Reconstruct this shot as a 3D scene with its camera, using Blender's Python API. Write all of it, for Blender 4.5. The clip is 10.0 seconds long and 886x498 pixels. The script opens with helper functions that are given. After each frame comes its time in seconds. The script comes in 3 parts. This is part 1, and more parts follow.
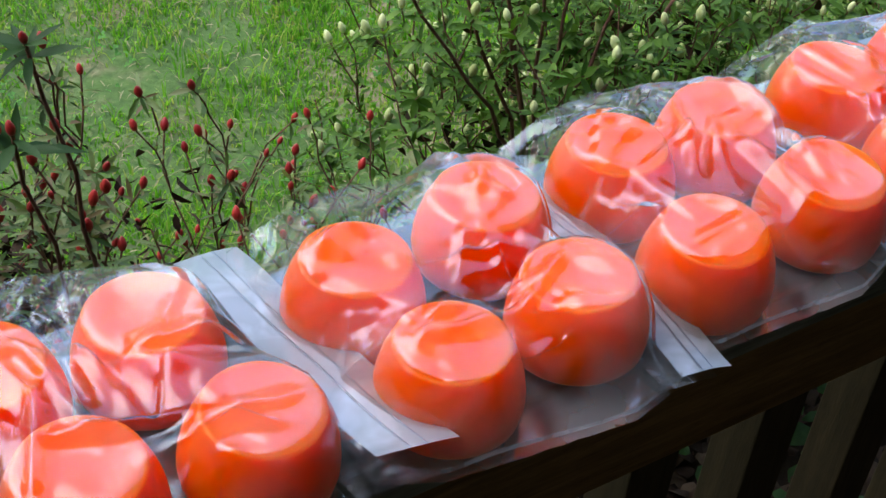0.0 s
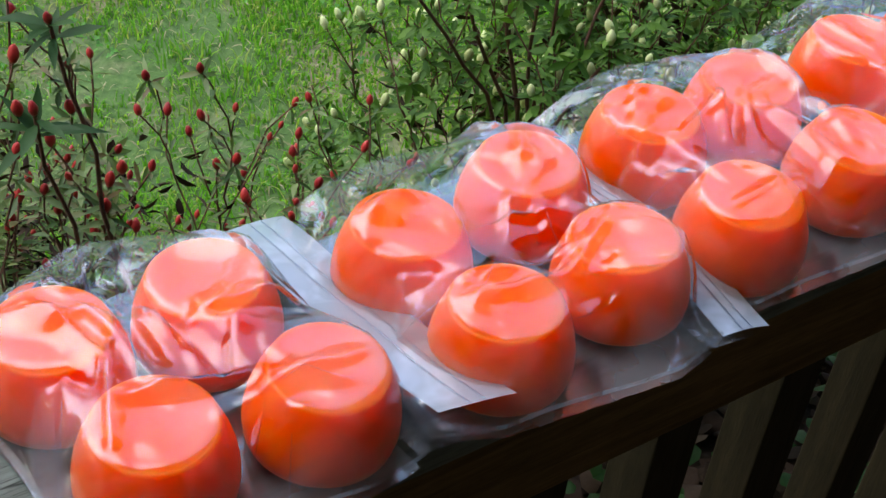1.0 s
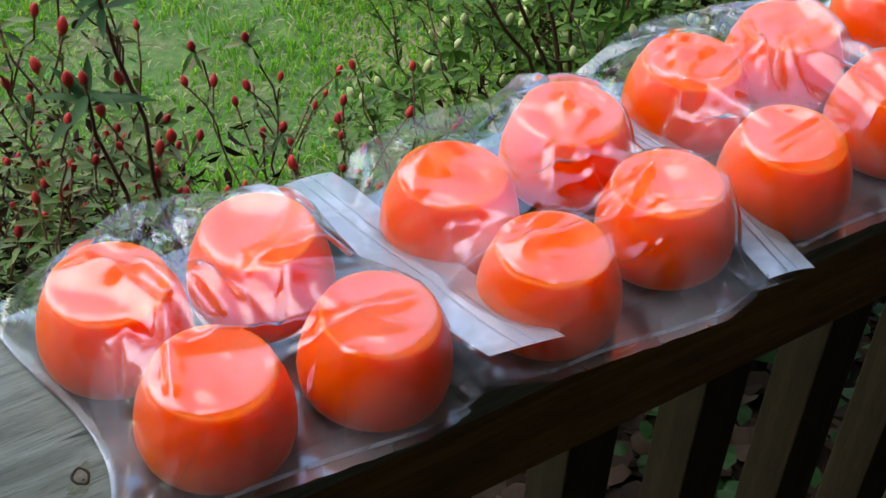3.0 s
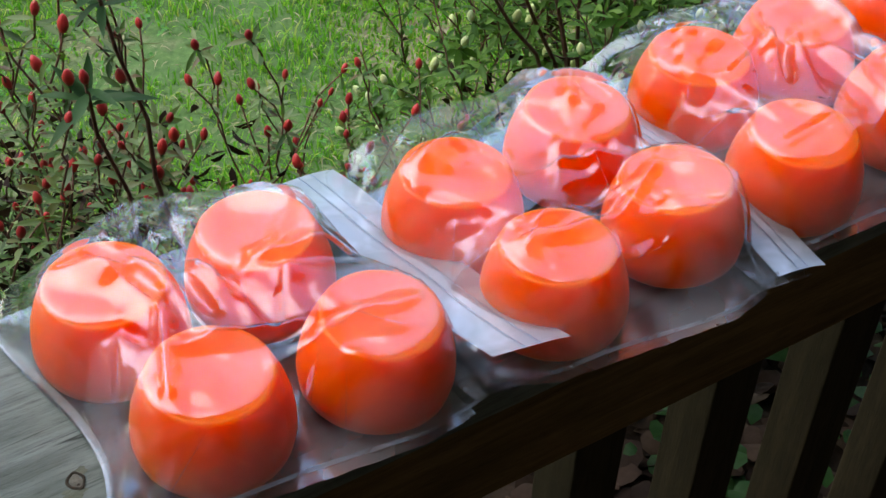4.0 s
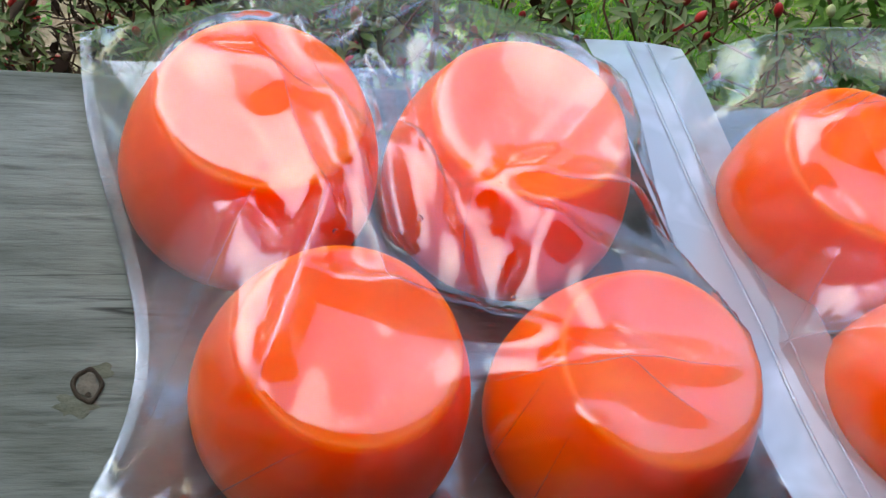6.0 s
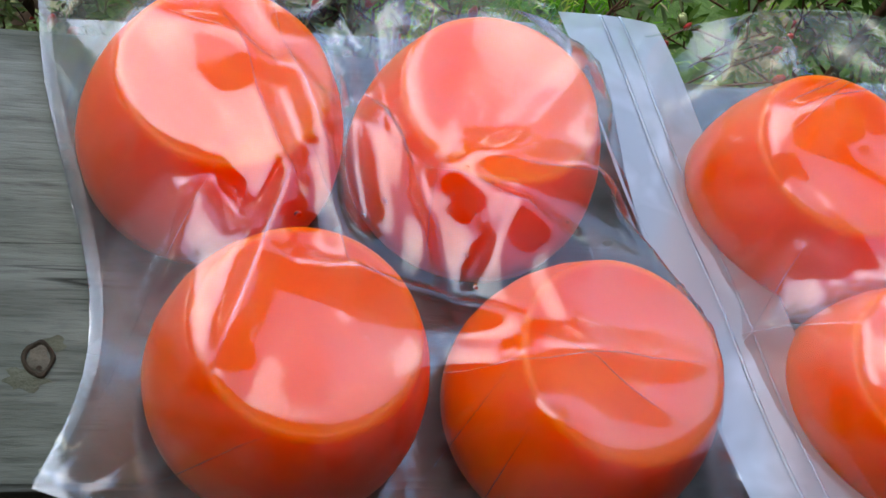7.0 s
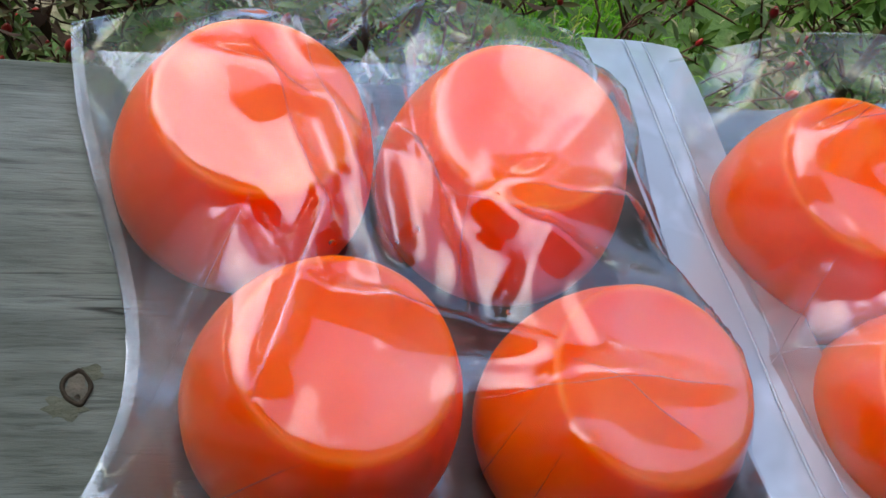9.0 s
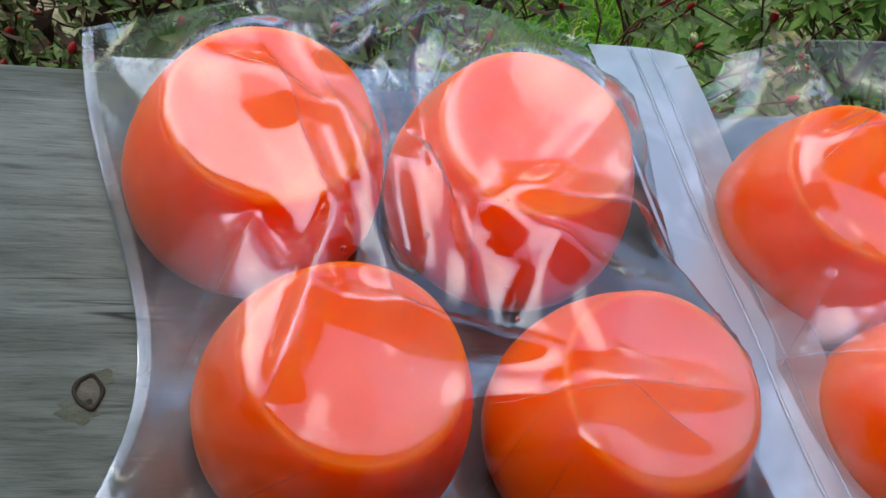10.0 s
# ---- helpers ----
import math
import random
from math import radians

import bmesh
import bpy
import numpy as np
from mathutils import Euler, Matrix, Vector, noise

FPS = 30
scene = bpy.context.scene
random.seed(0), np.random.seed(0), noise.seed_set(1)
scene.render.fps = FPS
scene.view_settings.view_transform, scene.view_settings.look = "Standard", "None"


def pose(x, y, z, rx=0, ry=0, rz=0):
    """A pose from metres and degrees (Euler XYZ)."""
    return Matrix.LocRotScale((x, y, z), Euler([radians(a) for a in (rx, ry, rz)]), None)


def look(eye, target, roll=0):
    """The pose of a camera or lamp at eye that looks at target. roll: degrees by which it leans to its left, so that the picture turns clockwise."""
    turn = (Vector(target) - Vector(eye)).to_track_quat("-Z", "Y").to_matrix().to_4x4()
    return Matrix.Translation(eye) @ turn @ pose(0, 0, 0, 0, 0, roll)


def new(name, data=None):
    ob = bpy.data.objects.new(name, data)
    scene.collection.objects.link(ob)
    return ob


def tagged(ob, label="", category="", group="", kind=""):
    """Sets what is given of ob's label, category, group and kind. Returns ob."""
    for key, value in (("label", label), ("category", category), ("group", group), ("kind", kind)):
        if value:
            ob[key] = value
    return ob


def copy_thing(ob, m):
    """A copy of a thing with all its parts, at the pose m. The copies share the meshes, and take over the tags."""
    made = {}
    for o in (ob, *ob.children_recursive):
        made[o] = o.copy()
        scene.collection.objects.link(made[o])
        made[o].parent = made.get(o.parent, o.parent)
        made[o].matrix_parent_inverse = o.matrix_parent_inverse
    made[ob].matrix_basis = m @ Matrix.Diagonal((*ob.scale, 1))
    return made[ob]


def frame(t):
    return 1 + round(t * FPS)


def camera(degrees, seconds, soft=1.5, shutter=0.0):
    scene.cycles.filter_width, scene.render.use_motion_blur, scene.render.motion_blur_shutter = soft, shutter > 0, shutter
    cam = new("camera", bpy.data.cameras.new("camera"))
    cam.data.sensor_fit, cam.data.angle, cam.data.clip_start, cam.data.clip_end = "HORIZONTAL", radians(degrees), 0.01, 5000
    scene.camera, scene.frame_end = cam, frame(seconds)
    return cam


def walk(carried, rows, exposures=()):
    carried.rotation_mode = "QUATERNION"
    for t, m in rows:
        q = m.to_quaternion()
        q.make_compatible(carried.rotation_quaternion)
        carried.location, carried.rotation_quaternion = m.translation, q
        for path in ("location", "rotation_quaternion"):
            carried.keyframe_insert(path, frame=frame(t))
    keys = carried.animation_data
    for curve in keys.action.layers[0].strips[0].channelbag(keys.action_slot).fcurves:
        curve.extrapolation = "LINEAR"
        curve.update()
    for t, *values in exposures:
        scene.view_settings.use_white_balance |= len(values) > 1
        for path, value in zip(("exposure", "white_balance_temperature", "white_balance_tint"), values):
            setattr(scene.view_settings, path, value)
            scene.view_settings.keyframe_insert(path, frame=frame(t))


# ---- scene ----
cam = camera(34.4, 10.0)
PATH = [
    (0, (-0.032, -0.355, 0.51), (0.816, 0.869, -0.825), 5.5),
    (0.5, (-0.068, -0.353, 0.505), (0.835, 0.8, -0.856), 7.0),
    (1, (-0.08, -0.353, 0.508), (0.81, 0.84, -0.828), 6.3),
    (1.5, (-0.08, -0.367, 0.516), (0.812, 0.819, -0.826), 4.7),
    (2, (-0.089, -0.366, 0.514), (0.755, 0.85, -0.831), 3.7),
    (2.5, (-0.09, -0.368, 0.509), (0.74, 0.836, -0.856), 3.6),
    (4, (-0.081, -0.361, 0.497), (0.731, 0.853, -0.87), 2.7),
    (4.5, (-0.042, -0.341, 0.459), (0.711, 0.875, -0.939), 4.8),
    (5, (0.004, -0.265, 0.399), (0.453, 1.043, -1.046), 7.4),
    (5.2, (0.0, -0.231, 0.361), (0.403, 1.067, -1.106), 12.0),
    (5.5, (-0.002, -0.181, 0.347), (0.363, 1.06, -1.178), 13.3),
    (5.7, (-0.006, -0.158, 0.346), (0.461, 0.965, -1.243), 19.3),
    (6.8, (0.0, -0.122, 0.35), (0.534, 0.831, -1.325), 27.4),
    (7, (-0.004, -0.121, 0.348), (0.557, 0.811, -1.331), 29.2),
    (7.5, (-0.012, -0.119, 0.35), (0.573, 0.82, -1.315), 29.4),
    (8, (-0.007, -0.12, 0.35), (0.556, 0.83, -1.318), 27.6),
    (8.5, (-0.006, -0.118, 0.354), (0.545, 0.831, -1.318), 27.4),
    (9, (-0.011, -0.12, 0.352), (0.537, 0.831, -1.32), 27.7),
    (9.5, (-0.009, -0.121, 0.351), (0.545, 0.825, -1.322), 27.9),
    (10, (-0.015, -0.12, 0.354), (0.537, 0.833, -1.316), 27.9),
]
walk(cam, [(t, look(e, g, r)) for t, e, g, r in PATH], [(t, stops, 7250, 10) for t, stops in ((0, 2.15), (4.0, 2.2), (5.0, 2.3), (5.7, 2.2), (7.0, 1.82), (10, 1.82))])

# ---- world, sun and exposure ----
world = bpy.data.worlds.new("sky")
scene.world = world
world.use_nodes = True
wn = world.node_tree.nodes
sky = wn.new("ShaderNodeTexSky")
sky.sky_type, sky.sun_disc = "NISHITA", False
sky.sun_elevation, sky.sun_rotation = radians(58), radians(-35)
world.node_tree.links.new(sky.outputs[0], wn["Background"].inputs[0])
sky.dust_density, sky.air_density, sky.ozone_density = 0.7, 1.0, 1.2
wn["Background"].inputs[1].default_value = 0.15
sun = new("sun", bpy.data.lights.new("sun", "SUN"))
sun.data.energy, sun.data.angle, sun.data.color = 0.55, radians(60), (1.0, 0.98, 0.95)
sun.matrix_world = look((-0.32, 0.44, 0.84), (0, 0, 0))


# ---- materials ----
def material(name, build, rough=0.6, metal=0.0, spec=0.5):
    """A principled material whose base colour comes from build(tree, node-maker)."""
    mat = bpy.data.materials.new(name)
    mat.use_nodes = True
    tree = mat.node_tree
    bsdf = tree.nodes["Principled BSDF"]
    bsdf.inputs["Roughness"].default_value = rough
    bsdf.inputs["Metallic"].default_value = metal
    bsdf.inputs["Specular IOR Level"].default_value = spec
    build(tree, bsdf)
    return mat


def node(tree, kind, **inputs):
    n = tree.nodes.new(kind)
    for key, value in inputs.items():
        n.inputs[key.replace("_", " ")].default_value = value
    return n


def ramp(tree, source, stops):
    r = tree.nodes.new("ShaderNodeValToRGB")
    while len(r.color_ramp.elements) < len(stops):
        r.color_ramp.elements.new(0.5)
    for el, (pos, col) in zip(r.color_ramp.elements, stops):
        el.position, el.color = pos, (*col, 1)
    tree.links.new(source, r.inputs[0])
    return r.outputs[0]


def mapped(tree, scale, coord="Object"):
    c = tree.nodes.new("ShaderNodeTexCoord")
    m = tree.nodes.new("ShaderNodeMapping")
    m.inputs["Scale"].default_value = scale
    tree.links.new(c.outputs[coord], m.inputs[0])
    return m.outputs[0]


def noise_tex(tree, vec, scale, detail=4.0, rough=0.55, dist=0.0):
    n = node(tree, "ShaderNodeTexNoise", Scale=scale, Detail=detail, Roughness=rough, Distortion=dist)
    if vec:
        tree.links.new(vec, n.inputs["Vector"])
    return n.outputs[0]


def mixed(tree, fac, a, b, mode="MIX"):
    m = tree.nodes.new("ShaderNodeMix")
    m.data_type, m.blend_type = "RGBA", mode
    for sock, value in ((m.inputs[0], fac), (m.inputs[6], a), (m.inputs[7], b)):
        if isinstance(value, (int, float)):
            sock.default_value = value
        elif isinstance(value, tuple):
            sock.default_value = (*value, 1)
        else:
            tree.links.new(value, sock)
    return m.outputs[2]


def bump(tree, bsdf, height, strength, distance):
    b = node(tree, "ShaderNodeBump", Strength=strength, Distance=distance)
    tree.links.new(height, b.inputs["Height"])
    tree.links.new(b.outputs[0], bsdf.inputs["Normal"])


def wood_look(stretch, tones, fine=1.0, cracked=False):
    def build(tree, bsdf):
        vec = mapped(tree, stretch)
        broad = noise_tex(tree, vec, 9.0, 5, 0.6, 0.6)
        grain = noise_tex(tree, vec, 60.0 * fine, 6, 0.7, 0.3)
        blotch = noise_tex(tree, mapped(tree, (1, 1, 1)), 14.0, 4, 0.6)
        col = ramp(tree, broad, [(0.3, tones[0]), (0.5, tones[1]), (0.7, tones[2])])
        dark = ramp(tree, grain, [(0.30, (0.45, 0.45, 0.45)), (0.50, (1, 1, 1)), (0.75, (1.12, 1.12, 1.12))])
        col = mixed(tree, 0.75, col, dark, "MULTIPLY")
        spots = ramp(tree, blotch, [(0.3, (0.72, 0.74, 0.70)), (0.6, (1.05, 1.05, 1.05))])
        col = mixed(tree, 0.8, col, spots, "MULTIPLY")
        height = grain
        if cracked:
            split = noise_tex(tree, mapped(tree, (0.35, 9, 9)), 13.0, 2, 0.5, 0.25)
            line = ramp(tree, split, [(0.485, (1, 1, 1)), (0.497, (0.12, 0.12, 0.11)), (0.509, (1, 1, 1))])
            where = ramp(tree, noise_tex(tree, mapped(tree, (1.2, 3, 3)), 9.0, 3), [(0.50, (0, 0, 0)), (0.58, (1, 1, 1))])
            col = mixed(tree, where, col, mixed(tree, 1.0, col, line, "MULTIPLY"))
            stain = ramp(tree, noise_tex(tree, mapped(tree, (0.7, 2.2, 2)), 7.0, 4, 0.6), [(0.38, (0.55, 0.56, 0.5)), (0.56, (1.05, 1.05, 1.06))])
            col = mixed(tree, 0.9, col, stain, "MULTIPLY")
        tree.links.new(col, bsdf.inputs["Base Color"])
        bump(tree, bsdf, height, 0.5, 0.0012)
    return build


weathered = material("weathered_wood", wood_look((0.9, 12, 12), [(0.085, 0.10, 0.088), (0.13, 0.152, 0.14), (0.175, 0.20, 0.185)], 1.0, True), 0.85, 0.0, 0.2)
rail_wood = material("rail_wood", wood_look((0.9, 12, 12), [(0.10, 0.062, 0.024), (0.14, 0.088, 0.036), (0.19, 0.12, 0.052)]), 0.9, 0.0, 0.1)
# Far darker than the rail: the shrubs' shade is put into this colour.
shaded_post_wood = material("shaded_baluster_wood", wood_look((10, 10, 0.8), [(0.015, 0.011, 0.0045), (0.024, 0.0175, 0.0075), (0.036, 0.027, 0.012)], 1.2), 0.85, 0.0, 0.15)
knot_wood = material("knot_wood", wood_look((5, 5, 5), [(0.012, 0.010, 0.008), (0.03, 0.024, 0.016), (0.06, 0.05, 0.035)], 3), 0.85, 0.0, 0.2)
heart_wood = material("knot_heart_wood", wood_look((8, 8, 8), [(0.06, 0.058, 0.045), (0.10, 0.095, 0.075), (0.14, 0.13, 0.10)], 3), 0.85, 0.0, 0.2)
moss_wood = material("mossy_wood", wood_look((6, 14, 8), [(0.055, 0.060, 0.042), (0.092, 0.102, 0.075), (0.13, 0.146, 0.115)], 4), 0.9, 0.0, 0.1)
siding = material("siding_paint", wood_look((1, 6, 6), [(0.075, 0.058, 0.042), (0.10, 0.078, 0.057), (0.13, 0.10, 0.073)]), 0.9, 0.0, 0.1)


def cup_plastic(tree, bsdf):
    """Strongly coloured plastic in which light spreads."""
    n = noise_tex(tree, mapped(tree, (1, 1, 1)), 45.0, 3)
    col = ramp(tree, n, [(0.3, (0.95, 0.120, 0.0015)), (0.7, (0.98, 0.145, 0.003))])
    tree.links.new(col, bsdf.inputs["Base Color"])
    bsdf.inputs["Subsurface Weight"].default_value = 1.0
    bsdf.inputs["Subsurface Radius"].default_value = (1.0, 0.35, 0.08)
    bsdf.inputs["Subsurface Scale"].default_value = 0.035
    fine = noise_tex(tree, mapped(tree, (1, 1, 1)), 160.0, 2)
    bump(tree, bsdf, fine, 0.06, 0.001)


cup_orange = material("orange_plastic", cup_plastic, 0.38, 0.0, 0.14)


def film(name, haze, gloss_rough, ior=1.85, mottle=0.8, tint=(0.97, 0.985, 1.0)):
    """Clear plastic film: clear where it is seen through, with a sharp sheen and a little cloudy haze that also stands
    for reflected sky.
    """
    mat = bpy.data.materials.new(name)
    mat.use_nodes = True
    tree = mat.node_tree
    tree.nodes.remove(tree.nodes["Principled BSDF"])
    clear = node(tree, "ShaderNodeBsdfTransparent", Color=(*tint, 1))
    # Sheen tinted blue and diffuse part blue-white, for the sky the film mirrors.
    gloss = node(tree, "ShaderNodeBsdfGlossy", Color=(0.82, 0.91, 1, 1), Roughness=gloss_rough)
    milky_sky = node(tree, "ShaderNodeBsdfDiffuse", Color=(0.72, 0.84, 1.0, 1))
    back = node(tree, "ShaderNodeBsdfTranslucent", Color=(0.72, 0.88, 1.0, 1))
    fres = node(tree, "ShaderNodeFresnel", IOR=ior)
    vec = mapped(tree, (1, 1, 1))
    crinkle = noise_tex(tree, vec, 90.0, 3, 0.6, 0.8)
    b = node(tree, "ShaderNodeBump", Strength=0.10, Distance=0.002)
    tree.links.new(crinkle, b.inputs["Height"])
    for s in (gloss, fres):
        tree.links.new(b.outputs[0], s.inputs["Normal"])
    cloud = ramp(tree, noise_tex(tree, vec, 26.0, 3, 0.5, 0.5), [(0.40, (0, 0, 0)), (0.62, (1, 1, 1))])
    amount = tree.nodes.new("ShaderNodeMapRange")
    amount.inputs[3].default_value, amount.inputs[4].default_value = haze * (1 - mottle), haze * (1 + mottle)
    tree.links.new(cloud, amount.inputs[0])
    m1, m2, m3 = (tree.nodes.new("ShaderNodeMixShader") for _ in range(3))
    tree.links.new(milky_sky.outputs[0], m1.inputs[1]), tree.links.new(back.outputs[0], m1.inputs[2])
    tree.links.new(amount.outputs[0], m2.inputs[0])
    tree.links.new(clear.outputs[0], m2.inputs[1]), tree.links.new(m1.outputs[0], m2.inputs[2])
    tree.links.new(fres.outputs[0], m3.inputs[0])
    tree.links.new(m2.outputs[0], m3.inputs[1]), tree.links.new(gloss.outputs[0], m3.inputs[2])
    tree.links.new(m3.outputs[0], tree.nodes["Material Output"].inputs[0])
    return mat


bag_film = film("bag_film", 0.075, 0.09, 1.72, 1.0)
# Back and zip get more haze, for sky mirrored off the doubled film.
back_film_mat = film("bag_back_film", 0.18, 0.12, 2.3, 0.9)
seal_film = film("bag_seam_film", 0.20, 0.20, 1.8, 1.0)
zip_film = film("zip_film", 0.70, 0.22, 2.0, 0.25)
water = material("water", lambda tree, bsdf: None, 0.02)
for key, value in (("Transmission Weight", 1.0), ("IOR", 1.33)):
    water.node_tree.nodes["Principled BSDF"].inputs[key].default_value = value


def leaf_look(tones, glow):
    def build(tree, bsdf):
        geo = tree.nodes.new("ShaderNodeNewGeometry")
        col = ramp(tree, geo.outputs["Random Per Island"], [(i / (len(tones) - 1), t) for i, t in enumerate(tones)])
        n = noise_tex(tree, mapped(tree, (1, 1, 1)), 90.0, 3)
        shade = ramp(tree, n, [(0.3, (0.75, 0.75, 0.75)), (0.7, (1.2, 1.2, 1.2))])
        col = mixed(tree, 0.6, col, shade, "MULTIPLY")
        tree.links.new(col, bsdf.inputs["Base Color"])
        through_light = tree.nodes.new("ShaderNodeBsdfTranslucent")
        tree.links.new(mixed(tree, 1.0, col, (1.25, 1.35, 0.7), "MULTIPLY"), through_light.inputs[0])
        both = tree.nodes.new("ShaderNodeMixShader")
        both.inputs[0].default_value = glow
        tree.links.new(bsdf.outputs[0], both.inputs[1])
        tree.links.new(through_light.outputs[0], both.inputs[2])
        tree.links.new(both.outputs[0], tree.nodes["Material Output"].inputs[0])
    return build


grass_mat = material("grass_blades", leaf_look([(0.075, 0.24, 0.018), (0.11, 0.32, 0.024), (0.15, 0.38, 0.03), (0.21, 0.42, 0.045), (0.40, 0.42, 0.12)], 0.5), 0.6, 0.0, 0.15)
clover_mat = material("clover_leaf", leaf_look([(0.07, 0.24, 0.04), (0.12, 0.34, 0.06)], 0.5), 0.5)
azalea_leaf = material("azalea_leaf", leaf_look([(0.035, 0.075, 0.016), (0.07, 0.13, 0.03), (0.12, 0.19, 0.055), (0.20, 0.26, 0.10), (0.15, 0.10, 0.05)], 0.3), 0.42, 0.0, 0.3)
green_leaf = material("shrub_leaf", leaf_look([(0.035, 0.09, 0.014), (0.065, 0.15, 0.02), (0.095, 0.20, 0.03), (0.15, 0.27, 0.05)], 0.3), 0.5, 0.0, 0.2)
ivy_leaf = material("ivy_leaf", leaf_look([(0.02, 0.06, 0.015), (0.04, 0.10, 0.03)], 0.4), 0.5, 0.0, 0.2)
# Brown tones darkened to hold the shade under and inside the shrubs.
shaded_dry_leaf = material("shaded_dry_leaf", leaf_look([(0.016, 0.010, 0.007), (0.03, 0.018, 0.012), (0.05, 0.03, 0.02), (0.08, 0.055, 0.035)], 0.05), 0.9, 0.0, 0.15)
straw_mat = material("dry_straw", leaf_look([(0.30, 0.24, 0.13), (0.42, 0.35, 0.2), (0.22, 0.16, 0.09)], 0.1), 0.8)


def bud_look(tones):
    def build(tree, bsdf):
        info = tree.nodes.new("ShaderNodeObjectInfo")
        col = ramp(tree, info.outputs["Random"], [(0.0, tones[0]), (1.0, tones[1])])
        n = noise_tex(tree, mapped(tree, (300, 300, 60)), 1.0, 3)
        shade = ramp(tree, n, [(0.3, (0.6, 0.6, 0.6)), (0.7, (1.25, 1.2, 1.2))])
        tree.links.new(mixed(tree, 0.7, col, shade, "MULTIPLY"), bsdf.inputs["Base Color"])
    return build


red_bud = material("red_bud", bud_look([(0.30, 0.010, 0.014), (0.55, 0.035, 0.028)]), 0.45)
green_bud = material("green_bud", bud_look([(0.52, 0.63, 0.22), (0.72, 0.78, 0.36)]), 0.45)
bark = material("twig_bark", wood_look((30, 30, 8), [(0.09, 0.034, 0.018), (0.15, 0.060, 0.033), (0.22, 0.10, 0.055)], 3), 0.75)


def soil_look(tree, bsdf):
    vec = mapped(tree, (1, 1, 1))
    big = noise_tex(tree, vec, 2.2, 5, 0.6)
    fine = noise_tex(tree, vec, 55.0, 6, 0.7)
    bare = ramp(tree, fine, [(0.3, (0.16, 0.11, 0.065)), (0.5, (0.30, 0.23, 0.14)), (0.7, (0.46, 0.38, 0.25))])
    moss = ramp(tree, fine, [(0.3, (0.045, 0.10, 0.02)), (0.6, (0.095, 0.175, 0.04)), (0.8, (0.22, 0.24, 0.09))])
    fac = ramp(tree, big, [(0.38, (0, 0, 0)), (0.50, (1, 1, 1))])
    tree.links.new(mixed(tree, fac, bare, moss), bsdf.inputs["Base Color"])
    bump(tree, bsdf, fine, 0.8, 0.01)


soil = material("lawn_soil", soil_look, 0.95)
# Dark brown that puts the shrubs' shade into the ground colour.
mulch = material("mulch", wood_look((3, 3, 3), [(0.018, 0.012, 0.008), (0.03, 0.02, 0.014), (0.05, 0.035, 0.024)], 1.5), 0.95, 0.0, 0.1)


# ---- helpers for meshes ----
def link_mesh(name, verts, faces, mat, parent=None, smooth=True):
    me = bpy.data.meshes.new(name)
    me.from_pydata([tuple(v) for v in verts], [], faces)
    me.validate()
    me.materials.append(mat)
    if smooth:
        me.polygons.foreach_set("use_smooth", [True] * len(me.polygons))
    ob = new(name, me)
    if parent:
        ob.parent = parent
    return ob


def facing_up(verts, faces):
    """The same faces, each turned so that it looks up."""
    out = []
    for f in faces:
        a, b, c = (Vector(verts[i]) for i in f[:3])
        out.append(f if (b - a).cross(c - a).z >= 0 else tuple(reversed(f)))
    return out


def part(name, bm, mat, parent=None, label="", smooth=False):
    me = bpy.data.meshes.new(name)
    bm.to_mesh(me)
    bm.free()
    me.materials.append(mat)
    if smooth:
        me.polygons.foreach_set("use_smooth", [True] * len(me.polygons))
    ob = new(name, me)
    if parent:
        ob.parent = parent
    return tagged(ob, label)


def box(x0, x1, y0, y1, z0, z1, bevel=0.0):
    bm = bmesh.new()
    bmesh.ops.create_cube(bm, size=1)
    for v in bm.verts:
        v.co = ((x0 + x1) / 2 + v.co.x * (x1 - x0), (y0 + y1) / 2 + v.co.y * (y1 - y0), (z0 + z1) / 2 + v.co.z * (z1 - z0))
    if bevel:
        bmesh.ops.bevel(bm, geom=bm.edges[:], offset=bevel, segments=3, affect="EDGES", profile=0.6)
    return bm


def empty(name, at=(0, 0, 0)):
    ob = new(name)
    ob.location = at
    ob.empty_display_size = 0.02
    return ob


def lathe(profile, sides=48):
    """Turn a list of (radius, height) about z; a radius of 0 closes an end."""
    verts, rings, faces = [], [], []
    for r, z in profile:
        if r == 0:
            rings.append([len(verts)])
            verts.append((0, 0, z))
        else:
            rings.append(list(range(len(verts), len(verts) + sides)))
            verts += [(r * math.cos(2 * math.pi * k / sides), r * math.sin(2 * math.pi * k / sides), z) for k in range(sides)]
    for a, b in zip(rings, rings[1:]):
        for k in range(sides):
            j = (k + 1) % sides
            if len(a) == 1:
                faces.append((a[0], b[j], b[k]))
            elif len(b) == 1:
                faces.append((a[k], a[j], b[0]))
            else:
                faces.append((a[k], a[j], b[j], b[k]))
    return verts, faces


def tube(path, radius, sides=6):
    verts, faces = [], []
    for i, p in enumerate(path):
        d = (Vector(path[min(i + 1, len(path) - 1)]) - Vector(path[max(i - 1, 0)])).normalized()
        a = d.orthogonal().normalized()
        b = d.cross(a)
        r = radius[i] if isinstance(radius, (list, tuple)) else radius
        for k in range(sides):
            t = 2 * math.pi * k / sides
            verts.append(Vector(p) + (a * math.cos(t) + b * math.sin(t)) * r)
    for i in range(len(path) - 1):
        for k in range(sides):
            j = (k + 1) % sides
            faces.append((i * sides + k, i * sides + j, (i + 1) * sides + j, (i + 1) * sides + k))
    return verts, faces


# ---- ground and lawn ----
GROUND = -1.2
rng = np.random.default_rng(7)


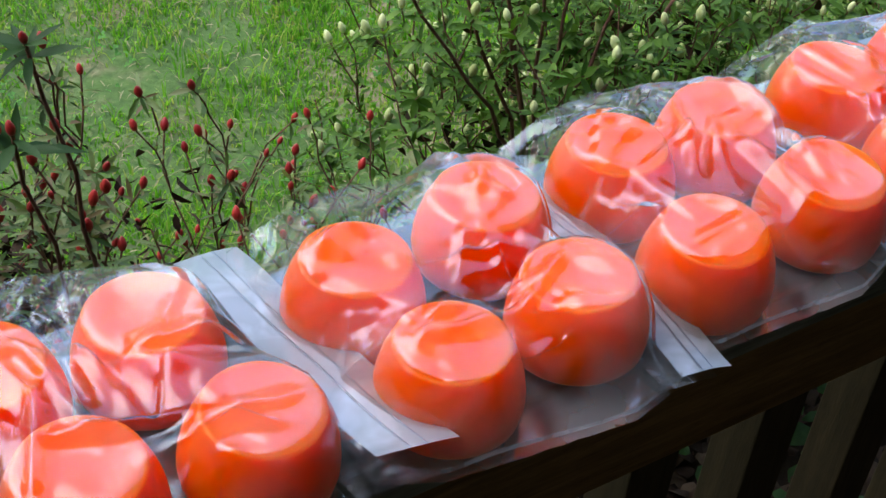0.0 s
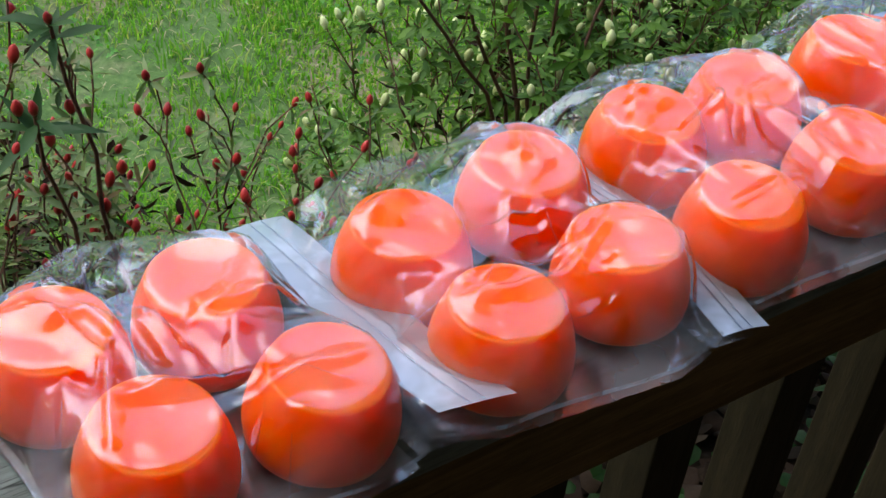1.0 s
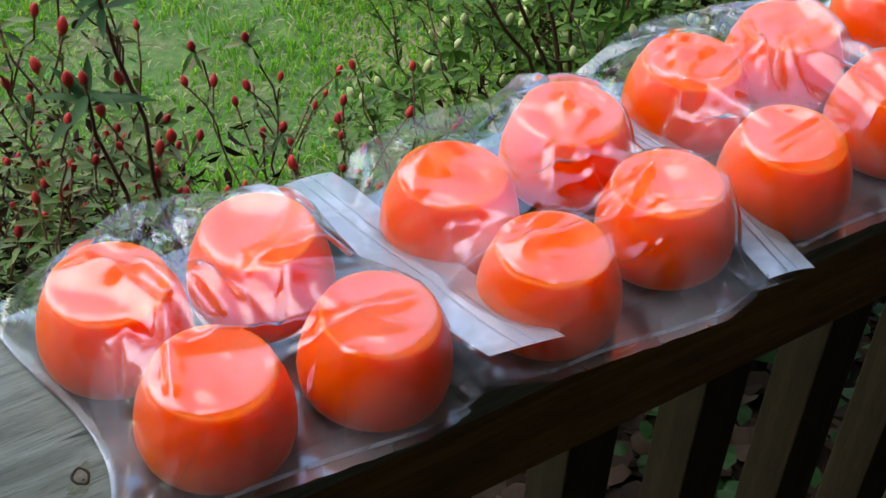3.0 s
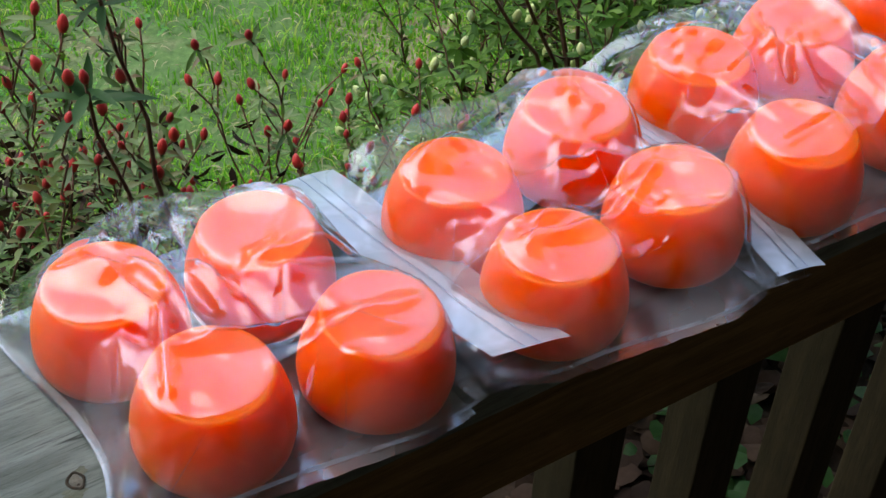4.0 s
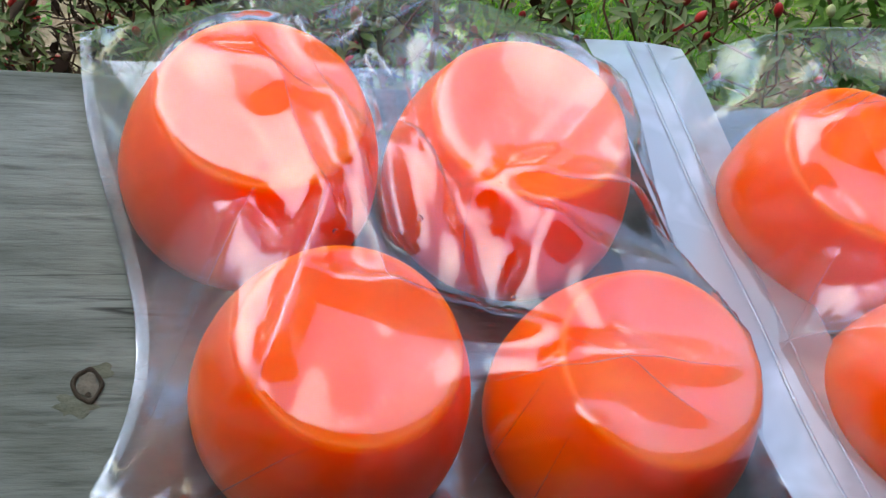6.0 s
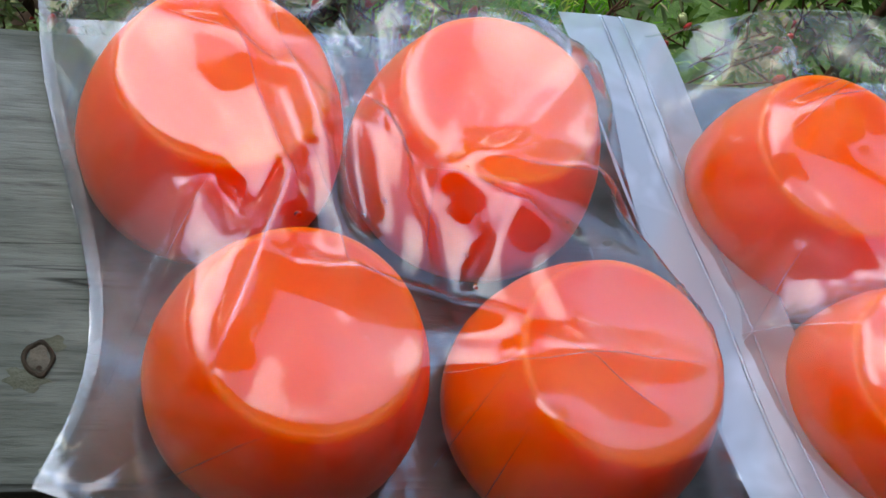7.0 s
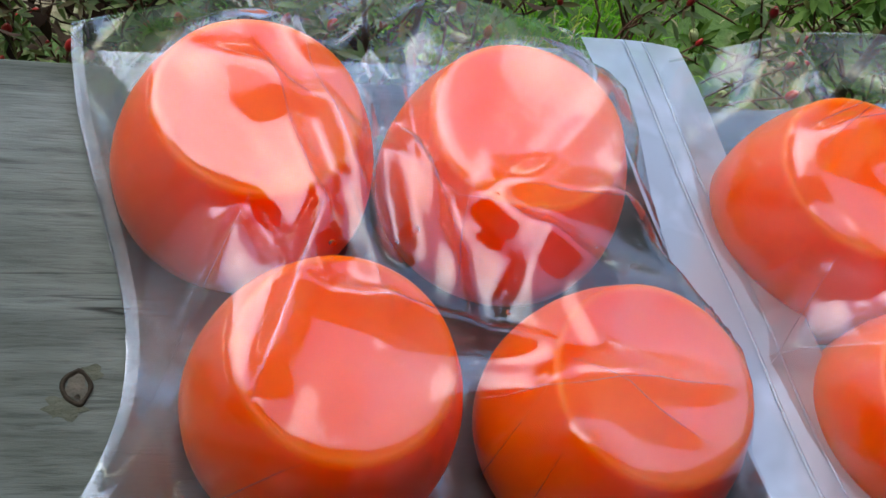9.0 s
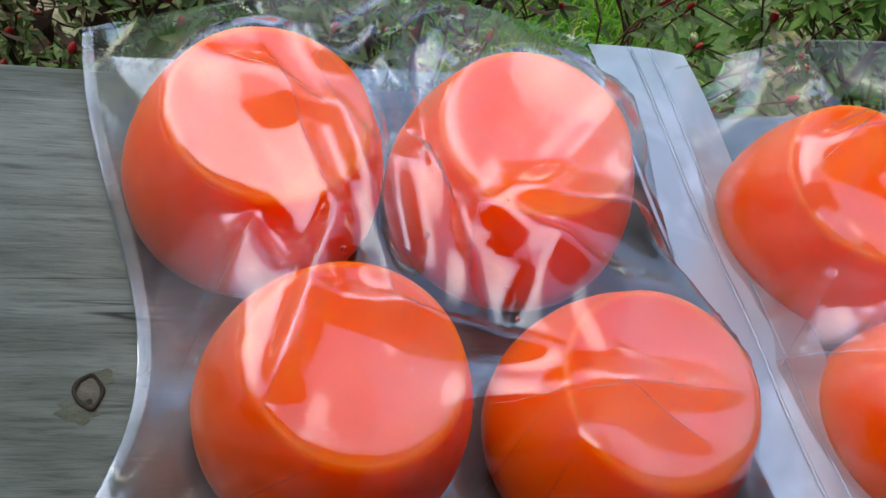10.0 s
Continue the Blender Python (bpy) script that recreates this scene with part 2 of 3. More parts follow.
def ground_z(x, y):
    return GROUND + 0.018 * math.sin(2.1 * x + 0.6) * math.cos(1.7 * y) + 0.01 * noise.noise((x * 3, y * 3, 0))


def ground_sheet():
    xs = [-60, -25, -10, -5, -3] + [i * 0.12 for i in range(-20, 51)] + [7, 9, 14, 30, 60]
    ys = [-60, -25, -10, -5, -3, -1] + [i * 0.12 for i in range(-4, 46)] + [6.5, 8, 12, 30, 60]
    verts = [(x, y, ground_z(x, y) if abs(x) < 8 and abs(y) < 8 else GROUND) for y in ys for x in xs]
    n = len(xs)
    faces = [(j * n + i, j * n + i + 1, (j + 1) * n + i + 1, (j + 1) * n + i) for j in range(len(ys) - 1) for i in range(n - 1)]
    return link_mesh("ground", verts, faces, soil)


tagged(ground_sheet(), "patchy green lawn over bare sandy soil", "lawn", kind="structure")


# Dark sheet laid under the shrubs to stand for the shade there.
def mulch_bed():
    xs, ys = [i * 0.1 for i in range(-20, 41)], [i * 0.08 for i in range(-4, 12)]
    n = len(xs)
    verts = [(x, y + (0.07 * math.sin(4 * x) + 0.04 * math.sin(11 * x) if y > 0.8 else 0), ground_z(x, y) + (0.012 if y < 0.8 else -0.004) + 0.006 * noise.noise((x * 20, y * 20, 1))) for y in ys for x in xs]
    return link_mesh("mulch_bed", verts, [(j * n + i, j * n + i + 1, (j + 1) * n + i + 1, (j + 1) * n + i) for j in range(len(ys) - 1) for i in range(n - 1)], mulch)


tagged(mulch_bed(), "bed along the deck with its shade put into a dark colour", "mulch", kind="structure")


def bare(x, y):
    """How bare the lawn is, 0 to 1."""
    n = noise.noise((x * 2.0 + 3.1, y * 2.0 - 1.7, 0.4)) + 0.5 * noise.noise((x * 5.3, y * 5.3, 2.2))
    near = max(0.0, 1.0 - abs(y - 0.95) / 0.35) * 0.25
    return min(1.0, max(0.0, 0.36 + n * 1.25 + near - (0.12 if x > 0.6 else 0.0) + (0.25 if 0.8 < x < 1.5 and 1.3 < y < 1.9 else 0.0) + (0.75 if x < 0.12 and y < 1.7 else 0.3 if x < 0.3 and y < 1.8 else 0.0)))


def grass(count):
    verts, faces = [], []
    made = 0
    while made < count:
        x, y = rng.uniform(-3.0, 5.5), rng.uniform(0.85, 6.0)
        outside = max(0.0, -0.8 - x, x - 3.2, y - 3.2)
        if rng.random() > math.exp(-outside * 1.6) or rng.random() < bare(x, y) * 1.15:
            continue
        made += 1
        clump = 0.6 + 0.8 * max(0.0, noise.noise((x * 4, y * 4, 7)) + 0.35)
        h, w = rng.uniform(0.014, 0.045) * clump, rng.uniform(0.0012, 0.0026)
        a, lean = rng.uniform(0, 6.283), rng.uniform(0.2, 1.1)
        dx, dy, sx, sy = math.cos(a), math.sin(a), -math.sin(a) * w, math.cos(a) * w
        z = ground_z(x, y) - 0.002
        k = len(verts)
        m1, m2 = h * 0.35 * lean, h * 0.95 * lean
        verts += [(x - sx, y - sy, z), (x + sx, y + sy, z),
                  (x + dx * m1 - sx * 0.8, y + dy * m1 - sy * 0.8, z + h * 0.6), (x + dx * m1 + sx * 0.8, y + dy * m1 + sy * 0.8, z + h * 0.6),
                  (x + dx * m2, y + dy * m2, z + h * (1.0 - 0.25 * lean))]
        faces += [(k, k + 1, k + 3, k + 2), (k + 2, k + 3, k + 4)]
    return link_mesh("grass", verts, faces, grass_mat)


tagged(grass(190000), "thin bright green spring grass with worn patches", "grass", kind="stuff")


def flat_leaves(name, count, mat, where, size, lift, lobes=1, slim=1.0):
    """Small leaves scattered on the ground."""
    verts, faces = [], []
    for _ in range(count):
        x, y = where()
        z = ground_z(x, y) + rng.uniform(0.004, lift)
        s = rng.uniform(*size)
        a0, tx, ty = rng.uniform(0, 6.283), rng.normal(0, 0.35), rng.normal(0, 0.35)
        for q in range(lobes):
            a = a0 + q * 2.094
            ux, uy = math.cos(a), math.sin(a)
            vx, vy = -uy, ux
            k = len(verts)
            base = 0.0 if lobes == 1 else s * 0.05
            for f, wd, up in ((0, 0.05, 0), (0.3, 0.42, 0.06), (0.7, 0.40, 0.10), (1.0, 0.04, 0.02)):
                for sgn in (-1, 1):
                    px, py = ux * (base + f * s) + vx * sgn * wd * s * slim, uy * (base + f * s) + vy * sgn * wd * s * slim
                    verts.append((x + px, y + py, z + px * tx + py * ty + up * s + abs(sgn * wd) * s * 0.3))
            faces += [(k + 2 * i, k + 2 * i + 2, k + 2 * i + 3, k + 2 * i + 1) for i in range(3)]
    return link_mesh(name, verts, faces, mat)


def in_lawn():
    while True:
        x, y = rng.uniform(-0.8, 3.0), rng.uniform(0.8, 3.6)
        if noise.noise((x * 2.6, y * 2.6, 11)) > 0.05:
            return x, y


def in_beds():
    return rng.uniform(-0.6, 2.4), rng.uniform(-0.1, 0.85)


tagged(flat_leaves("clover_patch", 2600, clover_mat, in_lawn, (0.005, 0.010), 0.045, 3), "low clover among the grass", "clover", kind="stuff")
tagged(flat_leaves("leaf_litter", 5200, shaded_dry_leaf, in_beds, (0.02, 0.055), 0.03), "brown fallen leaves under the shrubs", "leaf litter", kind="stuff")
tagged(flat_leaves("ground_ivy", 1300, ivy_leaf, in_beds, (0.02, 0.045), 0.10), "green ivy leaves creeping over leaf litter", "ivy", kind="stuff")
tagged(flat_leaves("dry_straw", 9000, straw_mat, lambda: (rng.uniform(-0.9, 3), rng.uniform(0.8, 3.0)), (0.01, 0.032), 0.010, 1, 0.09), "dry straw and thatch lying on the lawn", "straw", kind="stuff")



def far_woods(r):
    """Tall unseen trees, added beyond the lawn to darken reflections: tapered trunks with ragged crowns of leaf clumps.
    """
    lv, lf, tv, tf = [], [], [], []
    for k in range(34):
        a = math.radians(r.uniform(-35, 215))
        d, h = r.uniform(11, 17), r.uniform(4.5, 10)
        x, y, wide = d * math.cos(a), d * math.sin(a), r.uniform(1.6, 3.2)
        lean = r.uniform(-0.4, 0.4)
        vv, ff = tube([(x + lean * f, y, GROUND + h * 0.85 * f) for f in (0, 0.3, 0.6, 1.0)], [0.26, 0.2, 0.13, 0.04], 8)
        tf += [tuple(i + len(tv) for i in f) for f in ff]
        tv += vv
        for _ in range(420):
            d3 = Vector((r.gauss(0, 1), r.gauss(0, 1), r.gauss(0, 1))).normalized() * r.random() ** 0.4
            p = Vector((x + lean * 0.6 + d3.x * wide, y + d3.y * wide, GROUND + h * 0.6 + d3.z * h * 0.4))
            u = Vector((r.uniform(-1, 1), r.uniform(-1, 1), r.uniform(-1, 1))).normalized() * r.uniform(0.2, 0.5)
            w = u.orthogonal() * r.uniform(0.5, 1.0)
            n = len(lv)
            lv += [p - u, p + w * 0.6, p + u, p - w * 0.6]
            lf.append((n, n + 1, n + 2, n + 3))
    woods = link_mesh("far_woods", lv, lf, green_leaf, None, False)
    tagged(link_mesh("trunk_work", tv, tf, bark, woods), kind="stuff")
    return tagged(woods, "unseen tall leafy trees added round the yard for reflections", "woods", kind="stuff")


far_woods(random.Random(77))

# ---- deck railing ----
railing = empty("deck_railing", (0, 0.07, -0.95))
tagged(railing, "weathered wooden deck railing with a flat grey top board", "railing")


def top_board():
    """The flat cap, with softly worn edges and a few open drying cracks."""
    bm = box(-1.2, 2.6, 0.0, 0.14, -0.038, 0.0, 0.004)
    return part("top_board", bm, weathered, None, "grey weathered board with drying cracks")


def local(ob):
    """Parent ob to the railing without moving it."""
    ob.parent = railing
    ob.matrix_parent_inverse = Matrix.Translation(railing.location).inverted()
    return ob


local(top_board())


def knot():
    """An oval knot: a worn dark ring, a lighter heart with a small hole, and mossy stained wood beside it."""
    def oval(name, profile, mat, at, stretch, label):
        v, f = lathe(profile, 30)
        v = [(at[0] + x * (1 + 0.10 * math.sin(y * 900 + 1)), at[1] + y * stretch * (1 + 0.08 * math.sin(x * 1100)), at[2] + z) for x, y, z in v]
        return local(tagged(link_mesh(name, v, f, mat), label))
    ring = oval("knot", [(0.0040, 0.0), (0.0037, 0.0007), (0.0032, 0.0008), (0.0027, 0.0001)], knot_wood, (0.0005, 0.035, 0.0002), 1.35, "dark oval knot ring")
    for name, prof, mat, at, st in (("heart", [(0.0029, 0.0002), (0.0014, 0.0005), (0, 0.0006)], heart_wood, (0.0005, 0.035, 0.0002), 1.35),
                                    ("hole", [(0.0008, 0.0003), (0.0004, 0.0002), (0, 0.0001)], knot_wood, (0.0007, 0.0322, 0.0006), 0.8),
                                    ("stain", [(0.0052, 0.0), (0.003, 0.0002), (0, 0.0002)], moss_wood, (-0.0022, 0.0295, 0.0001), 0.65),
                                    ("stain", [(0.0030, 0.0), (0.002, 0.0002), (0, 0.0002)], moss_wood, (0.0042, 0.0395, 0.0001), 0.7)):
        v, f = lathe(prof, 30)
        v = [(at[0] + x * (1 + 0.25 * math.sin(y * 1500 + at[1] * 99)), at[1] + y * st * (1 + 0.25 * math.sin(x * 1300)), at[2] + z) for x, y, z in v]
        ob = link_mesh(name, v, f, mat, ring)
    return ring


knot()
local(part("rail", box(-1.2, 2.6, 0.004, 0.042, -0.108, -0.0385, 0.003), rail_wood))
local(part("bottom_rail", box(-1.2, 2.6, 0.004, 0.042, -0.90, -0.812, 0.003), rail_wood))
baluster_mesh = None
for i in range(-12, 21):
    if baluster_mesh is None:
        first = local(part("baluster", box(-0.019, 0.019, 0.0425, 0.0805, -0.93, -0.0385, 0.002), shaded_post_wood))
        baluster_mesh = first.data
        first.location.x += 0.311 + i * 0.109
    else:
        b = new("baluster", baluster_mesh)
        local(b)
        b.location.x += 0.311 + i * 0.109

# ---- unseen porch, added behind the camera to block light and shape reflections ----
tagged(part("deck_floor", box(-3, 4, -1.6, 0.12, -0.99, -0.95), siding), "wooden deck boards", "deck", kind="structure")
tagged(part("wall_house", box(-3, 4, -1.75, -1.6, -1.2, 1.45), siding), "plain unseen house wall added behind the deck to block light", "wall", kind="structure")
tagged(part("wall_porch_1", box(-3.15, -3, -1.75, 0.0, -1.2, 1.45), siding), "plain unseen end wall added to block light", "wall", kind="structure")
tagged(part("wall_porch_2", box(4, 4.15, -1.75, 0.0, -1.2, 1.45), siding), "plain unseen end wall added to block light", "wall", kind="structure")
tagged(part("porch_roof", box(-3, 4, -1.75, 0.0, 1.45, 1.55), siding), "plain unseen roof added over the deck to block the sky", "roof", kind="structure")

# ---- orange cups ----
CUP_H = 0.044
CUP_PROFILE = [(0.0325, 0.0), (0.0350, 0.003), (0.0362, 0.010), (0.0360, 0.016), (0.0348, 0.024), (0.0325, 0.032), (0.0300, 0.038), (0.0283, 0.0418), (0.0278, 0.0431), (0.0268, 0.0437)]
CUP_BASE = [(0.0268, 0.0437), (0.0255, 0.0435), (0.0245, 0.0429), (0.0120, 0.0427), (0, 0.0426)]


def orange_cup():
    v, f = lathe([(0, 0.0), (0.0312, 0.0)] + CUP_PROFILE + CUP_BASE[1:], 64)
    cup = link_mesh("orange_cup", v, f, cup_orange)
    return tagged(cup, "smooth glossy orange cup upturned inside a clear bag", "cup", "orange cups in bags")


CUPS = [
    [(0.061, 0.024), (0.138, 0.018), (0.044, 0.096), (0.119, 0.093)],
    [(0.234, 0.013), (0.313, 0.021), (0.221, 0.083), (0.303, 0.096)],
    [(0.394, 0.022), (0.480, 0.030), (0.391, 0.101), (0.462, 0.099)],
    [(0.560, 0.030), (0.640, 0.030), (0.552, 0.103), (0.628, 0.102)],
]
TILTS = [(3, 2), (8, 3), (0, -2), (-2, 3)]
first_cup = orange_cup()
k = 0
for row in CUPS:
    for (x, y), (rx, ry) in zip(row, TILTS):
        m = pose(x, y, 0.0022 + 0.03 * math.sin(math.radians(math.hypot(rx, ry) * 0.5)), rx * 0.5, ry * 0.5, 37 * k)
        if k == 0:
            first_cup.matrix_basis = m
        else:
            copy_thing(first_cup, m)
        k += 1


# ---- zip bags ----
CUP_RZ = np.array([p[1] for p in CUP_PROFILE]), np.array([p[0] for p in CUP_PROFILE])


def keep_out(P, cups, gap=0.0030):
    """Push film points out of the cups, sideways or up, whichever is nearer."""
    top = CUP_H + 0.003 + gap
    for cx, cy in cups:
        dx, dy, z = P[..., 0] - cx, P[..., 1] - cy, P[..., 2]
        r = np.hypot(dx, dy) + 1e-9
        R = np.interp(z - 0.003, *CUP_RZ) + gap
        inside = (r < R) & (z < top)
        side, up = R - r, top - z
        out = inside & (side < up)
        P[..., 0] += np.where(out, dx / r * side, 0)
        P[..., 1] += np.where(out, dy / r * side, 0)
        P[..., 2] += np.where(inside & ~out, up, 0)


def crease(P, p, q, height, wide):
    """Raise (or sink) a straight sharp-backed fold in the sheet from p to q, dying out at both ends."""
    d = np.array(q) - np.array(p)
    n = np.hypot(*d) + 1e-9
    rx, ry = P[..., 0] - p[0], P[..., 1] - p[1]
    along, across = (rx * d[0] + ry * d[1]) / n, (-rx * d[1] + ry * d[0]) / n
    f = np.clip(along / n, -0.15, 1.15)
    ends = np.clip((f + 0.15) / 0.3, 0, 1) * np.clip((1.15 - f) / 0.5, 0, 1)
    P[..., 2] += height * ends * np.maximum(0, 1 - np.abs(across) / np.where(across > 0, wide, wide * 0.45))


def film_sheet(x, y, cups, near, rim, seed, folds, crumple, steps=16):
    """Stiff thin film stretched over the cups like a tent, with straight folds where it has gathered."""
    nu, nv = x.shape
    r = random.Random(seed)
    low = np.full_like(x, 0.0035)
    for cx, cy in list(cups) + list(near):
        t, tilt = r.uniform(0, 6.283), r.uniform(0.0, 0.16)
        lift = np.maximum(0, tilt * (0.012 + math.cos(t) * (x - cx) + math.sin(t) * (y - cy)))
        low = np.maximum(low, np.where(np.hypot(x - cx, y - cy) < 0.0285, CUP_H + 0.005 + lift, 0))
    edge = np.zeros_like(x, bool)
    edge[0, :] = edge[-1, :] = True
    edge[:, 0] = edge[:, -1] = True
    z = np.maximum(low, 0.04)
    for _ in range(1500):
        z[1:-1, 1:-1] = 0.25 * (z[2:, 1:-1] + z[:-2, 1:-1] + z[1:-1, 2:] + z[1:-1, :-2])
        z = np.where(edge, rim, np.maximum(z, low))
    P = np.stack([x, y, z], -1)
    made = []

    def fold(p, q, h, w):
        crease(P, p, q, h, w)
        if h > 0.0035:
            made.append((p, q))
    for p, q, h, w in folds:
        fold(p, q, h, w)
    for cx, cy in cups:
        for _ in range(9):
            t, s = r.uniform(0, 6.283), r.uniform(-0.7, 0.7)
            p = (cx + 0.031 * math.cos(t), cy + 0.031 * math.sin(t))
            reach = r.uniform(0.03, 0.075)
            fold(p, (p[0] + reach * math.cos(t + s), p[1] + reach * math.sin(t + s)), r.choice((-1, 1, 1)) * r.uniform(0.003, 0.008), r.uniform(0.006, 0.013))
        for k in range(crumple):
            t, s = r.uniform(0, 6.283), r.uniform(1.2, 3.0)
            fold((cx + 0.025 * math.cos(t), cy + 0.025 * math.sin(t)), (cx + 0.025 * math.cos(t + s), cy + 0.025 * math.sin(t + s)), r.uniform(0.0015, 0.004), r.uniform(0.012, 0.026) if k == 0 else r.uniform(0.006, 0.014))
    fade = np.minimum(np.minimum(np.arange(nu)[:, None], np.arange(nu)[::-1, None]), np.minimum(np.arange(nv)[None], np.arange(nv)[None, ::-1])) / 10.0
    P[..., 2] = z + (P[..., 2] - z) * np.clip(fade, 0, 1)
    for cx, cy in list(cups) + list(near):
        d = np.hypot(x - cx, y - cy)
        shell = np.interp(d, CUP_RZ[1][:1:-1], CUP_RZ[0][:1:-1]) + 0.0065
        P[..., 2] = np.where(d < 0.0362, np.maximum(P[..., 2], shell), P[..., 2])
    home = P.copy()
    ru = 1.004 * np.linalg.norm(P[1:] - P[:-1], axis=-1)
    rv = 1.004 * np.linalg.norm(P[:, 1:] - P[:, :-1], axis=-1)

    def pull(A, B, rest):
        d = B - A
        n = np.linalg.norm(d, axis=-1) + 1e-12
        c = ((n - rest) / n * 0.5)[..., None] * d
        A += c
        B -= c
    for it in range(steps):
        for o in (0, 1):
            m = (nu - o) // 2 * 2 + o
            pull(P[o:m:2], P[o + 1:m:2], ru[o:m - 1:2])
            m = (nv - o) // 2 * 2 + o
            pull(P[:, o:m:2], P[:, o + 1:m:2], rv[:, o:m - 1:2])
        P[1:-1] += 0.006 * (0.5 * (P[2:] + P[:-2]) - P[1:-1])
        P[:, 1:-1] += 0.006 * (0.5 * (P[:, 2:] + P[:, :-2]) - P[:, 1:-1])
        keep_out(P, cups)
        if len(near):
            keep_out(P, near, 0.003)
        P[..., 2] = np.maximum(P[..., 2], 0.0032)
        P[edge] = home[edge]
    for _ in range(2):
        P[1:-1] += 0.25 * (0.5 * (P[2:] + P[:-2]) - P[1:-1])
        P[:, 1:-1] += 0.25 * (0.5 * (P[:, 2:] + P[:, :-2]) - P[:, 1:-1])
    P[edge] = home[edge]
    return P, made


def zip_bag(corners, cups, seed, others=(), strip=(0.034, 0.026, 0.020, 0.016, 0.010), width=0.040, tuck=0.014, back=(0.006, 0.022, 0.037, 0.026, 0.012), folds=(), crumple=5):
    """A clear bag: corners front-left, front-right, back-right, back-left; the zip lies along the right end."""
    A, B, C, D = (np.array(c) for c in corners)
    bag = empty("zip_bag", (A[0], A[1], 0))
    off = Vector((A[0], A[1], 0))
    length = np.linalg.norm(B - A)
    cut = 1 - width / length
    Bi, Ci = A + (B - A) * cut, D + (C - D) * cut
    bulge = max(0.0, max(A[1] + (Bi[1] - A[1]) * (cx - A[0]) / (Bi[0] - A[0]) - cy + 0.0395 for cx, cy in cups[:2]))
    nu, nv = 120, 120
    u, v = np.meshgrid(np.linspace(0, 1, nu), np.linspace(0, 1, nv), indexing="ij")

    def place(a, b):
        """A place in the outline: it is drawn in at the bottom seam, and in front the cups bulge it a little."""
        x = (1 - a) * ((1 - b) * A[0] + b * D[0]) + a * ((1 - b) * Bi[0] + b * Ci[0])
        y = (1 - a) * ((1 - b) * A[1] + b * D[1]) + a * ((1 - b) * Bi[1] + b * Ci[1])
        line = (1 - a) * A[1] + a * Bi[1]
        y = y - bulge * np.minimum(1, 1.7 * np.sin(math.pi * np.clip(a, 0, 1))) * (1 - b) ** 2
        x = x + tuck * np.sin(math.pi * np.clip(b, 0, 1) ** 0.6) ** 2 * (1 - a) ** 6
        return x, y
    gx, gy = place(u, v)
    rim = np.full_like(gx, 0.005)
    rim[:, 0] = [0.0085 + 0.0035 * noise.noise((k * 0.13, seed, 0)) for k in range(nu)]
    rim[:, -1] = np.interp(np.linspace(0, 1, nu), np.linspace(0, 1, len(back)), back)
    rim[-1, :] = np.interp(np.linspace(0, 1, nv), np.linspace(0, 1, len(strip)), strip)
    sheet, made = film_sheet(gx, gy, cups, others, rim, seed, folds, crumple)
    verts = [(p[0] - off.x, p[1] - off.y, p[2]) for row in sheet for p in row]
    faces = [(i * nv + j, (i + 1) * nv + j, (i + 1) * nv + j + 1, i * nv + j + 1) for i in range(nu - 1) for j in range(nv - 1)]
    link_mesh("film", verts, faces, bag_film, bag).visible_shadow = False

    # thin pale tubes along the backs of the folds, put in for their glints
    fv, ff = [], []
    spots = sheet.reshape(-1, 3)
    for p, q in made:
        line = []
        for k in range(9):
            x, y = p[0] + (q[0] - p[0]) * k / 8, p[1] + (q[1] - p[1]) * k / 8
            d = (spots[:, 0] - x) ** 2 + (spots[:, 1] - y) ** 2
            w = np.exp(-d / 0.0015 ** 2)
            if w.sum() > 0.5:
                line.append(Vector((x, y, float((w * spots[:, 2]).sum() / w.sum()) + 0.0002)) - off)
        n = len(line)
        if n > 4:
            tv, tf = tube(line, [0.00002 + 0.00007 * math.sin(math.pi * k / (n - 1)) for k in range(n)], 5)
            ff += [tuple(i + len(fv) for i in f) for f in tf]
            fv += tv
    tagged(link_mesh("fold_glint", fv, ff, seal_film, bag), kind="stuff")

    # a few drops of water clinging to the film between the cups
    r = random.Random(seed + 1)
    dv, df = [], []
    for _ in range(16):
        p = sheet[r.randrange(40, 95), r.randrange(12, 80)]
        q = r.uniform(0.0004, 0.0009)
        bead, rounds = lathe([(q * 1.2, 0), (q, q * 0.5), (q * 0.6, q * 0.85), (0, q)], 10)
        df += [tuple(i + len(dv) for i in t) for t in rounds]
        dv += [(p[0] - off.x + c[0], p[1] - off.y + c[1], p[2] + c[2]) for c in bead]
    tagged(link_mesh("water_drops", dv, df, water, bag), kind="stuff")

    # the bottom film, flat on the board and a little short of the rim
    bx, by = place(u[::6, ::6], v[::6, ::6])
    m = bx.shape[1]
    under = [(bx[i, j] - off.x, by[i, j] - off.y, 0.0012 + 0.0005 * math.sin(9 * i + 5 * j)) for i in range(bx.shape[0]) for j in range(m)]
    link_mesh("back_film", under, [(i * m + j, (i + 1) * m + j, (i + 1) * m + j + 1, i * m + j + 1) for i in range(bx.shape[0] - 1) for j in range(m - 1)], back_film_mat, bag)

    # seams: a doubled welded edge along the two sides and the bottom
    def seam(name, p, q, inward, wide, rise=(0.004, 0.004)):
        n = 36
        verts, faces = [], []
        for k in range(n + 1):
            f = k / n
            c = place(p[0] + (q[0] - p[0]) * f, p[1] + (q[1] - p[1]) * f)
            h = float(np.interp(f, np.linspace(0, 1, len(rise)), rise)) + 0.0012 * math.sin(f * 9 + seed)
